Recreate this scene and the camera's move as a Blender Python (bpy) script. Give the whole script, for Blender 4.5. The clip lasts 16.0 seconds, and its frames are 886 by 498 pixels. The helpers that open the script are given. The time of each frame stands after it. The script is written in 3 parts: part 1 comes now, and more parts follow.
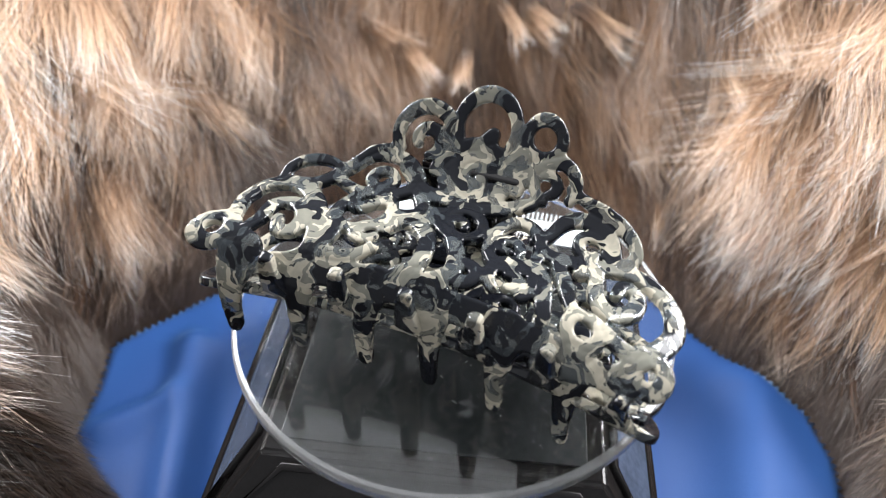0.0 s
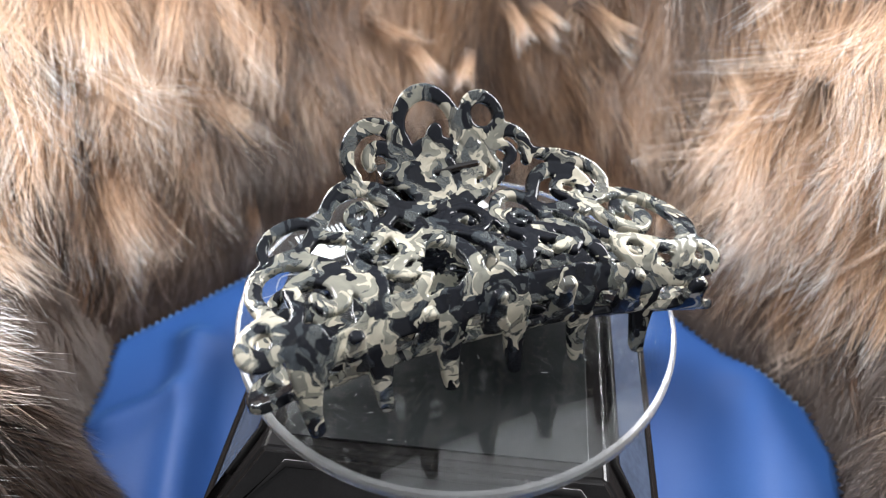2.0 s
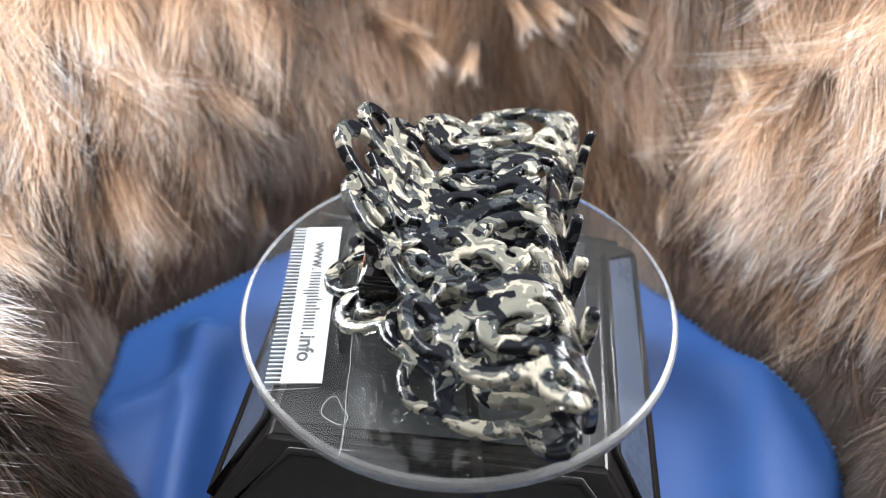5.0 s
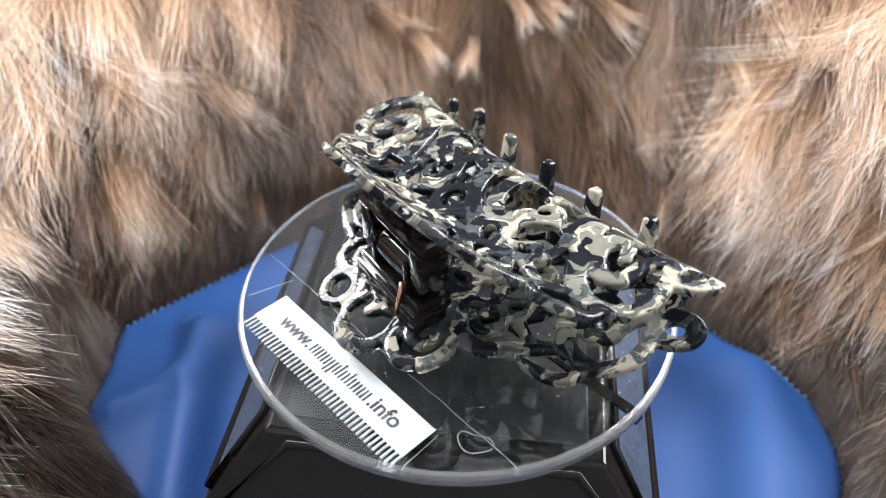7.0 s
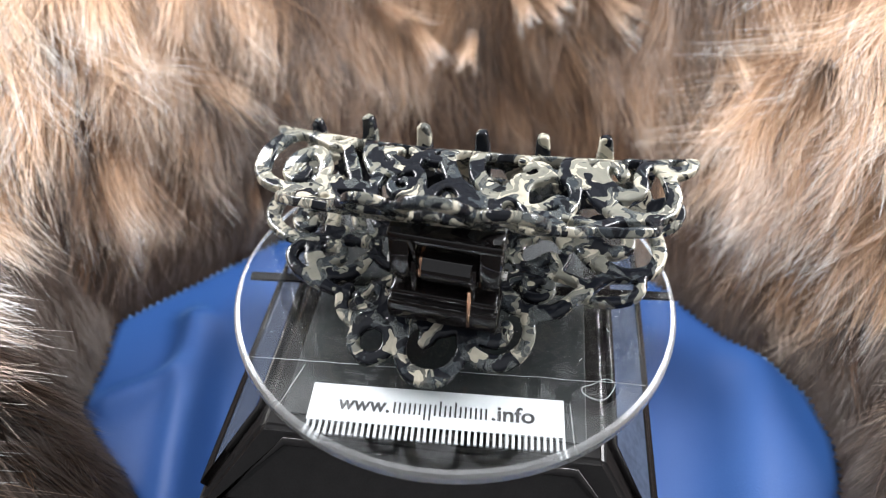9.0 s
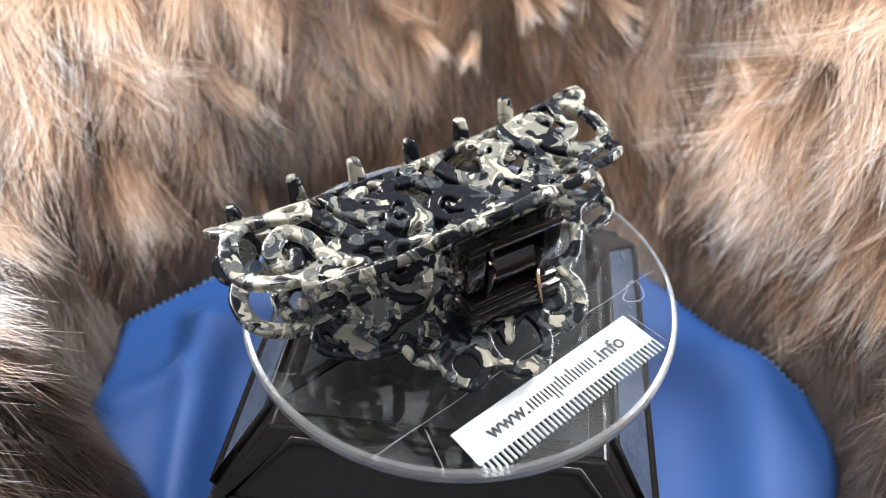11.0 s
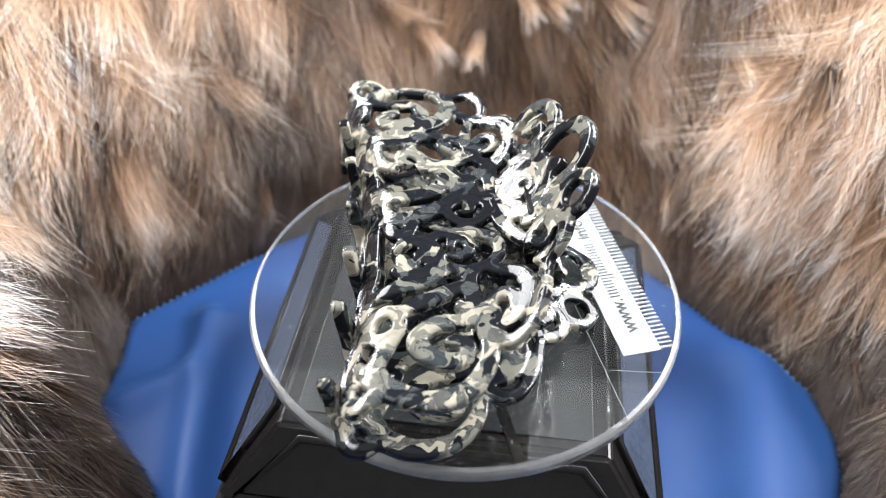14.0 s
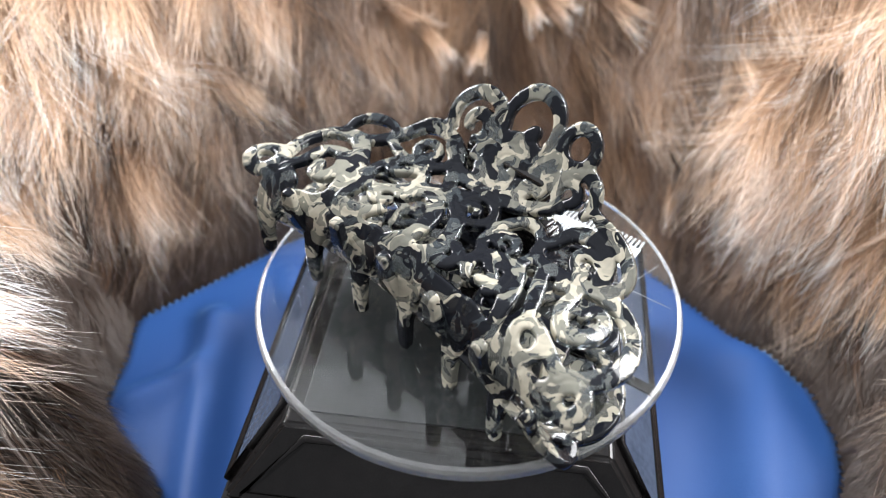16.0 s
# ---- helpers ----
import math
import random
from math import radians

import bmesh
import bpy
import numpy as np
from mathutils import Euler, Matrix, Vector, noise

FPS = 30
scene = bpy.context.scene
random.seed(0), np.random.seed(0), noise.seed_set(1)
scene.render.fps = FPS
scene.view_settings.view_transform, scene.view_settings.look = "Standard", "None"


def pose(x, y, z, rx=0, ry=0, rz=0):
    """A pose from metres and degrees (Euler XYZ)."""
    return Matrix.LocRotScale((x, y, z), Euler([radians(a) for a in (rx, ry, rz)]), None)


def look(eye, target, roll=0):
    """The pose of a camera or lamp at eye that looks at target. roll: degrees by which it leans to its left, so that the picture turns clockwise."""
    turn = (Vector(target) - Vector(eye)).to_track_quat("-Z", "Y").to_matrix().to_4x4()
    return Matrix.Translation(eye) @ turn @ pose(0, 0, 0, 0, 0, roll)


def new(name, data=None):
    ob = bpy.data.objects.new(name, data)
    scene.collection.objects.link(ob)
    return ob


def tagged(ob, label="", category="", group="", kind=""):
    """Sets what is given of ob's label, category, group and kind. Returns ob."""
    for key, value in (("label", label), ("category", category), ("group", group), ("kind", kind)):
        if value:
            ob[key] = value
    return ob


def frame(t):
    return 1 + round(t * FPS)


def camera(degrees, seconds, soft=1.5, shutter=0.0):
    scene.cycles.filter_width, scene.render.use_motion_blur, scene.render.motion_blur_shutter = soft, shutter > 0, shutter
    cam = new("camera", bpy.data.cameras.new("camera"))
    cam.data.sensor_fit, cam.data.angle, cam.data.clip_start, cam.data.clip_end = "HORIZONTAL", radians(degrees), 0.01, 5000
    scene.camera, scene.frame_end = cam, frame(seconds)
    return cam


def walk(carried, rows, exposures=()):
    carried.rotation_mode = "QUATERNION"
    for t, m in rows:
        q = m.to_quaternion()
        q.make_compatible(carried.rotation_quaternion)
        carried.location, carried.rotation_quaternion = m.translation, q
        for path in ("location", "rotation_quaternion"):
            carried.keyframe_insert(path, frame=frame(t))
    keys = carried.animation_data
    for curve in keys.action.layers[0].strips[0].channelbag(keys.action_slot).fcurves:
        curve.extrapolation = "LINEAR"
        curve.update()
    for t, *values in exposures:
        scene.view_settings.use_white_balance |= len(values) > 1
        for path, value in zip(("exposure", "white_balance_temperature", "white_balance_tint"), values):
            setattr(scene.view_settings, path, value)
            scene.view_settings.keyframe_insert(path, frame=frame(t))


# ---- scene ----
cam = camera(60.96, 16.0, 1.05)
# seconds, eye (m), degrees of tilt below the horizon, yaw to the right, roll
CAMERA_ROWS = [
    (0.0, 0.0001, -0.1175, 0.1731, 40.67, -1.22, 0.63),
    (0.5, -0.0003, -0.1176, 0.1738, 40.81, -1.30, 0.64),
    (1.0, -0.0003, -0.1178, 0.1743, 40.90, -1.30, 0.64),
    (1.5, -0.0002, -0.1177, 0.1743, 41.00, -1.33, 0.62),
    (2.0, 0.0001, -0.1177, 0.1741, 41.05, -1.44, 0.53),
    (2.5, 0.0004, -0.1182, 0.1740, 41.10, -1.55, 0.48),
    (3.0, 0.0004, -0.1187, 0.1745, 41.17, -1.64, 0.47),
    (3.5, 0.0005, -0.1189, 0.1747, 41.24, -1.67, 0.50),
    (4.0, 0.0003, -0.1192, 0.1742, 41.19, -1.79, 0.37),
    (5.2, 0.0007, -0.1195, 0.1739, 41.31, -2.00, 0.20),
    (6.4, 0.0011, -0.1201, 0.1736, 41.35, -2.32, -0.15),
    (7.0, 0.0013, -0.1195, 0.1731, 41.53, -2.14, 0.25),
    (7.5, 0.0014, -0.1190, 0.1726, 41.68, -2.06, 0.37),
    (8.0, 0.0013, -0.1188, 0.1726, 41.83, -2.00, 0.46),
    (8.5, 0.0010, -0.1185, 0.1729, 41.96, -1.92, 0.50),
    (9.0, 0.0011, -0.1182, 0.1729, 42.10, -1.85, 0.61),
    (10.2, 0.0006, -0.1187, 0.1744, 42.30, -1.90, 0.55),
    (11.4, 0.0001, -0.1190, 0.1758, 42.52, -1.87, 0.57),
    (12.0, 0.0003, -0.1191, 0.1762, 42.57, -2.09, 0.36),
    (12.5, 0.0001, -0.1193, 0.1766, 42.68, -2.13, 0.26),
    (13.0, -0.0001, -0.1193, 0.1769, 42.81, -2.22, 0.27),
    (13.5, -0.0002, -0.1193, 0.1769, 42.83, -2.26, 0.26),
    (14.0, -0.0002, -0.1192, 0.1771, 42.83, -2.26, 0.26),
    (14.5, -0.0004, -0.1194, 0.1773, 42.87, -2.32, 0.22),
    (15.0, -0.0004, -0.1195, 0.1776, 42.95, -2.35, 0.21),
    (15.5, -0.0004, -0.1197, 0.1782, 43.03, -2.44, 0.19),
    (16.0, -0.0005, -0.1199, 0.1788, 42.96, -2.48, 0.15),
]


def aim(x, y, z, down, yaw, roll):
    d, h = radians(down), radians(yaw)
    eye = Vector((x, y, z))
    return look(eye, eye + Vector((math.sin(h) * math.cos(d), math.cos(h) * math.cos(d), -math.sin(d))), roll)


walk(cam, [(r[0], aim(*r[1:])) for r in CAMERA_ROWS])
cam.data.dof.use_dof = True
cam.data.dof.focus_distance, cam.data.dof.aperture_fstop = 0.149, 14.0

# ---- light ----
scene.view_settings.exposure = 0.30
world = bpy.data.worlds.new("room_light")
world.use_nodes = True
scene.world = world
wn = world.node_tree
wbg = wn.nodes["Background"]
wbg.inputs["Color"].default_value = (0.93, 0.95, 1.0, 1)
wbg.inputs["Strength"].default_value = 0.52


def area_lamp(name, eye, target, w, h, power, colour):
    data = bpy.data.lights.new(name, "AREA")
    data.shape, data.size, data.size_y, data.energy, data.color = "RECTANGLE", w, h, power, colour
    ob = new(name, data)
    ob.matrix_world = look(eye, target)
    return ob


area_lamp("window_light_left", (-0.36, 0.27, 0.33), (-0.13, 0.11, 0.07), 0.28, 0.24, 6.0, (0.98, 0.98, 1.0))
area_lamp("window_light_right", (0.35, 0.20, 0.31), (0.13, 0.09, 0.07), 0.30, 0.26, 6.0, (0.98, 0.98, 1.0))
# broad soft fill added overhead to lift the dark parts; no window there
area_lamp("overhead_fill", (0.0, 0.15, 1.4), (0.0, 0.0, 0.06), 2.0, 1.6, 5.5, (0.93, 0.97, 1.0))

# ---- materials ----
DISC_Z = 0.0562         # top of the acrylic disc over the table
CLAW_Z = 0.058


def material(name):
    m = bpy.data.materials.new(name)
    m.use_nodes = True
    return m, m.node_tree.nodes, m.node_tree.links, m.node_tree.nodes["Principled BSDF"]


def ramp(nodes, stops, mode="LINEAR"):
    r = nodes.new("ShaderNodeValToRGB")
    r.color_ramp.interpolation = mode
    e = r.color_ramp.elements
    while len(e) < len(stops):
        e.new(0.5)
    for k, (p, c) in enumerate(stops):
        e[k].position, e[k].color = p, (*c, 1)
    return r


def noise_tex(nodes, links, coord, scale, detail=3, rough=0.5, distort=0.0):
    n = nodes.new("ShaderNodeTexNoise")
    n.inputs["Scale"].default_value, n.inputs["Detail"].default_value = scale, detail
    n.inputs["Roughness"].default_value, n.inputs["Distortion"].default_value = rough, distort
    links.new(coord, n.inputs["Vector"])
    return n


def add_bump(nodes, links, bsdf, height, strength, distance):
    b = nodes.new("ShaderNodeBump")
    b.inputs["Strength"].default_value, b.inputs["Distance"].default_value = strength, distance
    links.new(height, b.inputs["Height"])
    links.new(b.outputs["Normal"], bsdf.inputs["Normal"])


def plain(name, colour, rough, metal=0.0, vary=0.15, scale=120, bump=0.0, coat=0.0):
    """A surface of one colour with faint mottling and relief at two scales."""
    m, nodes, links, bsdf = material(name)
    co = nodes.new("ShaderNodeTexCoord").outputs["Object"]
    n1, n2 = noise_tex(nodes, links, co, scale), noise_tex(nodes, links, co, scale * 9, 2)
    mix = nodes.new("ShaderNodeMath")
    mix.operation = "ADD"
    links.new(n1.outputs["Fac"], mix.inputs[0])
    links.new(n2.outputs["Fac"], mix.inputs[1])
    half = nodes.new("ShaderNodeMath")
    half.operation, half.inputs[1].default_value = "MULTIPLY", 0.5
    links.new(mix.outputs[0], half.inputs[0])
    r = ramp(nodes, [(0.3, [c * (1 - vary) for c in colour]), (0.7, [min(1, c * (1 + vary)) for c in colour])])
    links.new(half.outputs[0], r.inputs[0])
    links.new(r.outputs[0], bsdf.inputs["Base Color"])
    bsdf.inputs["Roughness"].default_value, bsdf.inputs["Metallic"].default_value = rough, metal
    bsdf.inputs["Coat Weight"].default_value = coat
    if bump:
        add_bump(nodes, links, bsdf, half.outputs[0], bump, 0.0004)
    return m


def resin_material():
    """Poured acetate: torn flakes of black, cream and clear grey with crisp curved borders, polished."""
    m, nodes, links, bsdf = material("marbled_acetate")
    co = nodes.new("ShaderNodeTexCoord").outputs["Object"]

    def warped(vector, scale, amount):
        w = noise_tex(nodes, links, vector, scale, 1.5)
        half = nodes.new("ShaderNodeVectorMath")
        half.operation, half.inputs[1].default_value = "SUBTRACT", (0.5, 0.5, 0.5)
        links.new(w.outputs["Color"], half.inputs[0])
        add = nodes.new("ShaderNodeVectorMath")
        add.operation = "MULTIPLY_ADD"
        add.inputs[1].default_value = (amount,) * 3
        links.new(half.outputs[0], add.inputs[0])
        links.new(vector, add.inputs[2])
        return add.outputs[0]

    def flakes(vector, scale):
        stretch = nodes.new("ShaderNodeMapping")
        stretch.inputs["Rotation"].default_value, stretch.inputs["Scale"].default_value = (0.5, 0.3, 0.8), (1.0, 0.5, 0.8)
        links.new(vector, stretch.inputs[0])
        v = nodes.new("ShaderNodeTexVoronoi")
        v.feature, v.inputs["Scale"].default_value = "F1", scale
        links.new(stretch.outputs[0], v.inputs["Vector"])
        sep = nodes.new("ShaderNodeSeparateColor")
        links.new(v.outputs["Color"], sep.inputs[0])
        return sep

    flow_co = warped(warped(co, 150, 0.014), 560, 0.0020)
    big, small = flakes(flow_co, 250), flakes(flow_co, 560)
    pick = nodes.new("ShaderNodeMath")
    pick.operation, pick.inputs[1].default_value = "MULTIPLY_ADD", 0.30
    links.new(small.outputs[1], pick.inputs[0])
    scaled = nodes.new("ShaderNodeMath")
    scaled.operation, scaled.inputs[1].default_value = "MULTIPLY", 0.70
    links.new(big.outputs[0], scaled.inputs[0])
    links.new(scaled.outputs[0], pick.inputs[2])
    tone = ramp(nodes, [(0.0, (0.008, 0.009, 0.012)), (0.40, (0.05, 0.060, 0.068)), (0.46, (0.20, 0.22, 0.22)), (0.57, (0.33, 0.32, 0.265)), (0.70, (0.47, 0.43, 0.34)), (0.84, (0.25, 0.25, 0.225))], "CONSTANT")
    links.new(pick.outputs[0], tone.inputs[0])
    cloud = noise_tex(nodes, links, flow_co, 380, 3)
    shade = ramp(nodes, [(0.3, (0.72, 0.74, 0.76)), (0.7, (1.0, 1.0, 1.0))])
    links.new(cloud.outputs["Fac"], shade.inputs[0])
    mul = nodes.new("ShaderNodeMix")
    mul.data_type, mul.blend_type = "RGBA", "MULTIPLY"
    mul.inputs["Factor"].default_value = 1.0
    links.new(tone.outputs[0], mul.inputs["A"])
    links.new(shade.outputs[0], mul.inputs["B"])
    links.new(mul.outputs["Result"], bsdf.inputs["Base Color"])
    clear = ramp(nodes, [(0.0, (0.0,) * 3), (0.39, (0.40,) * 3), (0.46, (0.74,) * 3), (0.57, (0.50,) * 3), (0.70, (0.20,) * 3), (0.84, (0.66,) * 3)], "CONSTANT")
    links.new(pick.outputs[0], clear.inputs[0])
    links.new(clear.outputs[0], bsdf.inputs["Transmission Weight"])
    bsdf.inputs["Roughness"].default_value, bsdf.inputs["IOR"].default_value = 0.09, 1.49
    bsdf.inputs["Specular IOR Level"].default_value = 0.20
    add_bump(nodes, links, bsdf, noise_tex(nodes, links, co, 260, 2).outputs["Fac"], 0.03, 0.0006)
    return m


def acrylic_material(name, rough, tint):
    m, nodes, links, bsdf = material(name)
    co = nodes.new("ShaderNodeTexCoord").outputs["Object"]
    fine = noise_tex(nodes, links, co, 900, 3)
    r = ramp(nodes, [(0.35, (rough * 0.5,) * 3), (0.75, (rough * 1.8,) * 3)])
    links.new(fine.outputs["Fac"], r.inputs[0])
    links.new(r.outputs[0], bsdf.inputs["Roughness"])
    bsdf.inputs["Base Color"].default_value = (*tint, 1)
    bsdf.inputs["Transmission Weight"].default_value = 1.0
    bsdf.inputs["IOR"].default_value = 1.45
    return m


def fur_material():
    """Hair: dark brown at the root, tan along the shaft, cream at the tip; each lock of its own tone, painted light and
    shade included.
    """
    m, nodes, links, bsdf = material("raccoon_fur")
    uv = nodes.new("ShaderNodeUVMap")
    sep = nodes.new("ShaderNodeSeparateXYZ")
    links.new(uv.outputs[0], sep.inputs[0])
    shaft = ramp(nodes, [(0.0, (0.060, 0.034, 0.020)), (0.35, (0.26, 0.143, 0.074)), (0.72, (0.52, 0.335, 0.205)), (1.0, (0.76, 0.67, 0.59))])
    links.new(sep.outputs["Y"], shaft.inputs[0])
    # lock tone: the dark end also paints shade, the whitened end strong light
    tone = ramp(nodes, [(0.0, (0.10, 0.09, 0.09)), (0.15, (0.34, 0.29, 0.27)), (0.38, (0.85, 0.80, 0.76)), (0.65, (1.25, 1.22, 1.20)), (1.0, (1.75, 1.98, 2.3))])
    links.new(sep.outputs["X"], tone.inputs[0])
    mul = nodes.new("ShaderNodeMix")
    mul.data_type, mul.blend_type = "RGBA", "MULTIPLY"
    mul.inputs["Factor"].default_value, mul.clamp_result = 1.0, True
    links.new(shaft.outputs[0], mul.inputs["A"])
    links.new(tone.outputs[0], mul.inputs["B"])
    links.new(mul.outputs["Result"], bsdf.inputs["Base Color"])
    bsdf.inputs["Roughness"].default_value = 0.45
    return m


def cloth_material():
    m, nodes, links, bsdf = material("blue_microfibre")
    co = nodes.new("ShaderNodeTexCoord").outputs["Object"]
    big, fine = noise_tex(nodes, links, co, 18, 3), noise_tex(nodes, links, co, 2600, 2)
    r = ramp(nodes, [(0.3, (0.014, 0.070, 0.265)), (0.7, (0.024, 0.102, 0.345))])
    links.new(big.outputs["Fac"], r.inputs[0])
    links.new(r.outputs[0], bsdf.inputs["Base Color"])
    bsdf.inputs["Roughness"].default_value = 0.6
    bsdf.inputs["Sheen Weight"].default_value = 0.35
    bsdf.inputs["Sheen Roughness"].default_value = 0.35
    bsdf.inputs["Sheen Tint"].default_value = (0.35, 0.6, 1.0, 1)
    add_bump(nodes, links, bsdf, fine.outputs["Fac"], 0.25, 0.0003)
    return m


RESIN = resin_material()
ACRYLIC = acrylic_material("clear_acrylic", 0.02, (0.96, 0.98, 0.98))
RIM = plain("frosted_acrylic_rim", (0.74, 0.76, 0.77), 0.24, vary=0.22, scale=500, bump=0.2)
RIM.node_tree.nodes["Principled BSDF"].inputs["Transmission Weight"].default_value = 0.86
FUR = fur_material()
FUR_BASE = plain("fur_underwool", (0.06, 0.036, 0.022), 0.9, vary=0.4, scale=60)
CLOTH = cloth_material()
BLACK = plain("black_gloss_plastic", (0.010, 0.009, 0.009), 0.15, vary=0.3, scale=300, bump=0.05)
BLACK.node_tree.nodes["Principled BSDF"].inputs["Specular IOR Level"].default_value = 0.22
HINGE = plain("black_polished_plastic", (0.006, 0.005, 0.005), 0.06, vary=0.3, scale=300)
PANEL = plain("solar_panel", (0.016, 0.017, 0.018), 0.42, vary=0.35, scale=90, bump=0.05)
PANEL.node_tree.nodes["Principled BSDF"].inputs["Specular IOR Level"].default_value = 0.15
# side panes: the blue cloth's reflection is painted into their base colour
PANE_REFLECT = plain("pane_cloth_reflection", (0.045, 0.060, 0.095), 0.10, vary=0.25, scale=90, bump=0.04)
PAPER = plain("white_paper", (0.42, 0.435, 0.445), 0.6, vary=0.03, scale=400)
INK = plain("black_ink", (0.02, 0.02, 0.022), 0.45, vary=0.2, scale=400)
RIDGE = plain("pale_ridged_plastic", (0.30, 0.315, 0.325), 0.25, vary=0.1, scale=500)
FAINT = plain("dried_tape_glue", (0.50, 0.52, 0.53), 0.4, vary=0.5, scale=900)
FAINT.node_tree.nodes["Principled BSDF"].inputs["Transmission Weight"].default_value = 0.72
STEEL = plain("bright_steel", (0.75, 0.72, 0.68), 0.18, metal=1.0, vary=0.1, scale=300)
COPPER = plain("copper_wire", (0.70, 0.42, 0.28), 0.22, metal=1.0, vary=0.1, scale=300)
TABLE = plain("dark_table", (0.05, 0.04, 0.035), 0.5, vary=0.3, scale=20, bump=0.1)


# ---- mesh helpers ----
def part(name, bm, mat, parent=None, label="", smooth=True, crisp=False):
    me = bpy.data.meshes.new(name)
    bmesh.ops.recalc_face_normals(bm, faces=bm.faces)
    bm.to_mesh(me)
    bm.free()
    for mm in (mat if isinstance(mat, (list, tuple)) else [mat]):
        me.materials.append(mm)
    if smooth:
        me.shade_smooth()
        if crisp:
            me.set_sharp_from_angle(angle=radians(30))
    ob = new(name, me)
    ob.parent = parent
    if label:
        tagged(ob, label)
    return ob


def sweep(bm, points, normals, half_w, half_t, closed=False, sides=12):
    """A band along points, flattened along normals, with rounded edges; half widths may be lists."""
    n = len(points)
    rings = []
    for i in range(n):
        a, b = (points[(i - 1) % n], points[(i + 1) % n]) if closed else (points[max(i - 1, 0)], points[min(i + 1, n - 1)])
        tan = (b - a).normalized()
        side = normals[i].cross(tan).normalized()
        up = tan.cross(side)
        w = half_w[i] if isinstance(half_w, list) else half_w
        h = half_t[i] if isinstance(half_t, list) else half_t
        ring = []
        for k in range(sides):
            if sides == 12:
                c, s = ((1, 0.45), (0.93, 0.82), (0.76, 1), (-0.76, 1), (-0.93, 0.82), (-1, 0.45),
                        (-1, -0.45), (-0.93, -0.82), (-0.76, -1), (0.76, -1), (0.93, -0.82), (1, -0.45))[k]
            else:
                c, s = math.cos(2 * math.pi * k / sides), math.sin(2 * math.pi * k / sides)
            ring.append(bm.verts.new(points[i] + side * (w * c) + up * (h * s)))
        rings.append(ring)
    for i in range(n if closed else n - 1):
        r0, r1 = rings[i], rings[(i + 1) % n]
        for k in range(sides):
            bm.faces.new((r0[k], r0[(k + 1) % sides], r1[(k + 1) % sides], r1[k]))
    if not closed:
        bm.faces.new(rings[0][::-1])
        bm.faces.new(rings[-1])
    return rings


def box(bm, x0, x1, y0, y1, z0, z1, bevel=0.0):
    m = Matrix.LocRotScale(((x0 + x1) / 2, (y0 + y1) / 2, (z0 + z1) / 2), None, (x1 - x0, y1 - y0, z1 - z0))
    vs = bmesh.ops.create_cube(bm, size=1, matrix=m)["verts"]
    if bevel:
        bmesh.ops.bevel(bm, geom=list({e for v in vs for e in v.link_edges}), offset=bevel, segments=2, affect="EDGES", profile=0.5)


def rod(bm, a, b, r, sides=16):
    a, b = Vector(a), Vector(b)
    n = (b - a).orthogonal().normalized()
    sweep(bm, [a, b], [n, n], r, r, sides=sides)


# ---- table and cloth ----
bm = bmesh.new()
bmesh.ops.create_grid(bm, x_segments=8, y_segments=8, size=0.6)
tagged(part("ground", bm, TABLE), "dark table top under the cloth", "table", kind="structure")


def ridge(x, y, ax, ay, bx, by, wide, tall):
    """A soft fold along the line a-b."""
    dx, dy = bx - ax, by - ay
    f = min(max(((x - ax) * dx + (y - ay) * dy) / (dx * dx + dy * dy), 0), 1)
    d = math.hypot(x - ax - f * dx, y - ay - f * dy)
    return tall * math.exp(-(d / wide) ** 2)


def cloth_height(x, y):
    h = ridge(x, y, -0.076, 0.03, -0.064, -0.045, 0.0058, 0.0060) + ridge(x, y, 0.084, 0.02, 0.070, -0.045, 0.009, 0.0042)
    h += ridge(x, y, -0.092, 0.00, -0.078, 0.010, 0.005, 0.0030)
    h += 0.0005 * math.sin(y * 90 + x * 40) + 0.0004 * math.sin(x * 150 - y * 40)
    flat = max(abs(x), abs(y))
    k = min(max((flat - 0.047) / 0.010, 0), 1)
    edge = min(max((math.hypot(x, y * 1.1) - 0.060) / 0.030, 0), 1)
    return 0.0025 + (max(0.0, h) + 0.0030 * edge) * k


CLOTH_EDGE = [(-0.100, 0.030), (-0.0985, 0.014), (-0.0985, -0.003), (-0.076, -0.026), (-0.045, -0.072), (0.05, -0.078), (0.090, -0.030),
              (0.0970, -0.014), (0.0992, -0.003), (0.097, 0.012), (0.069, 0.045), (0.032, 0.084), (-0.032, 0.086), (-0.0685, 0.059)]


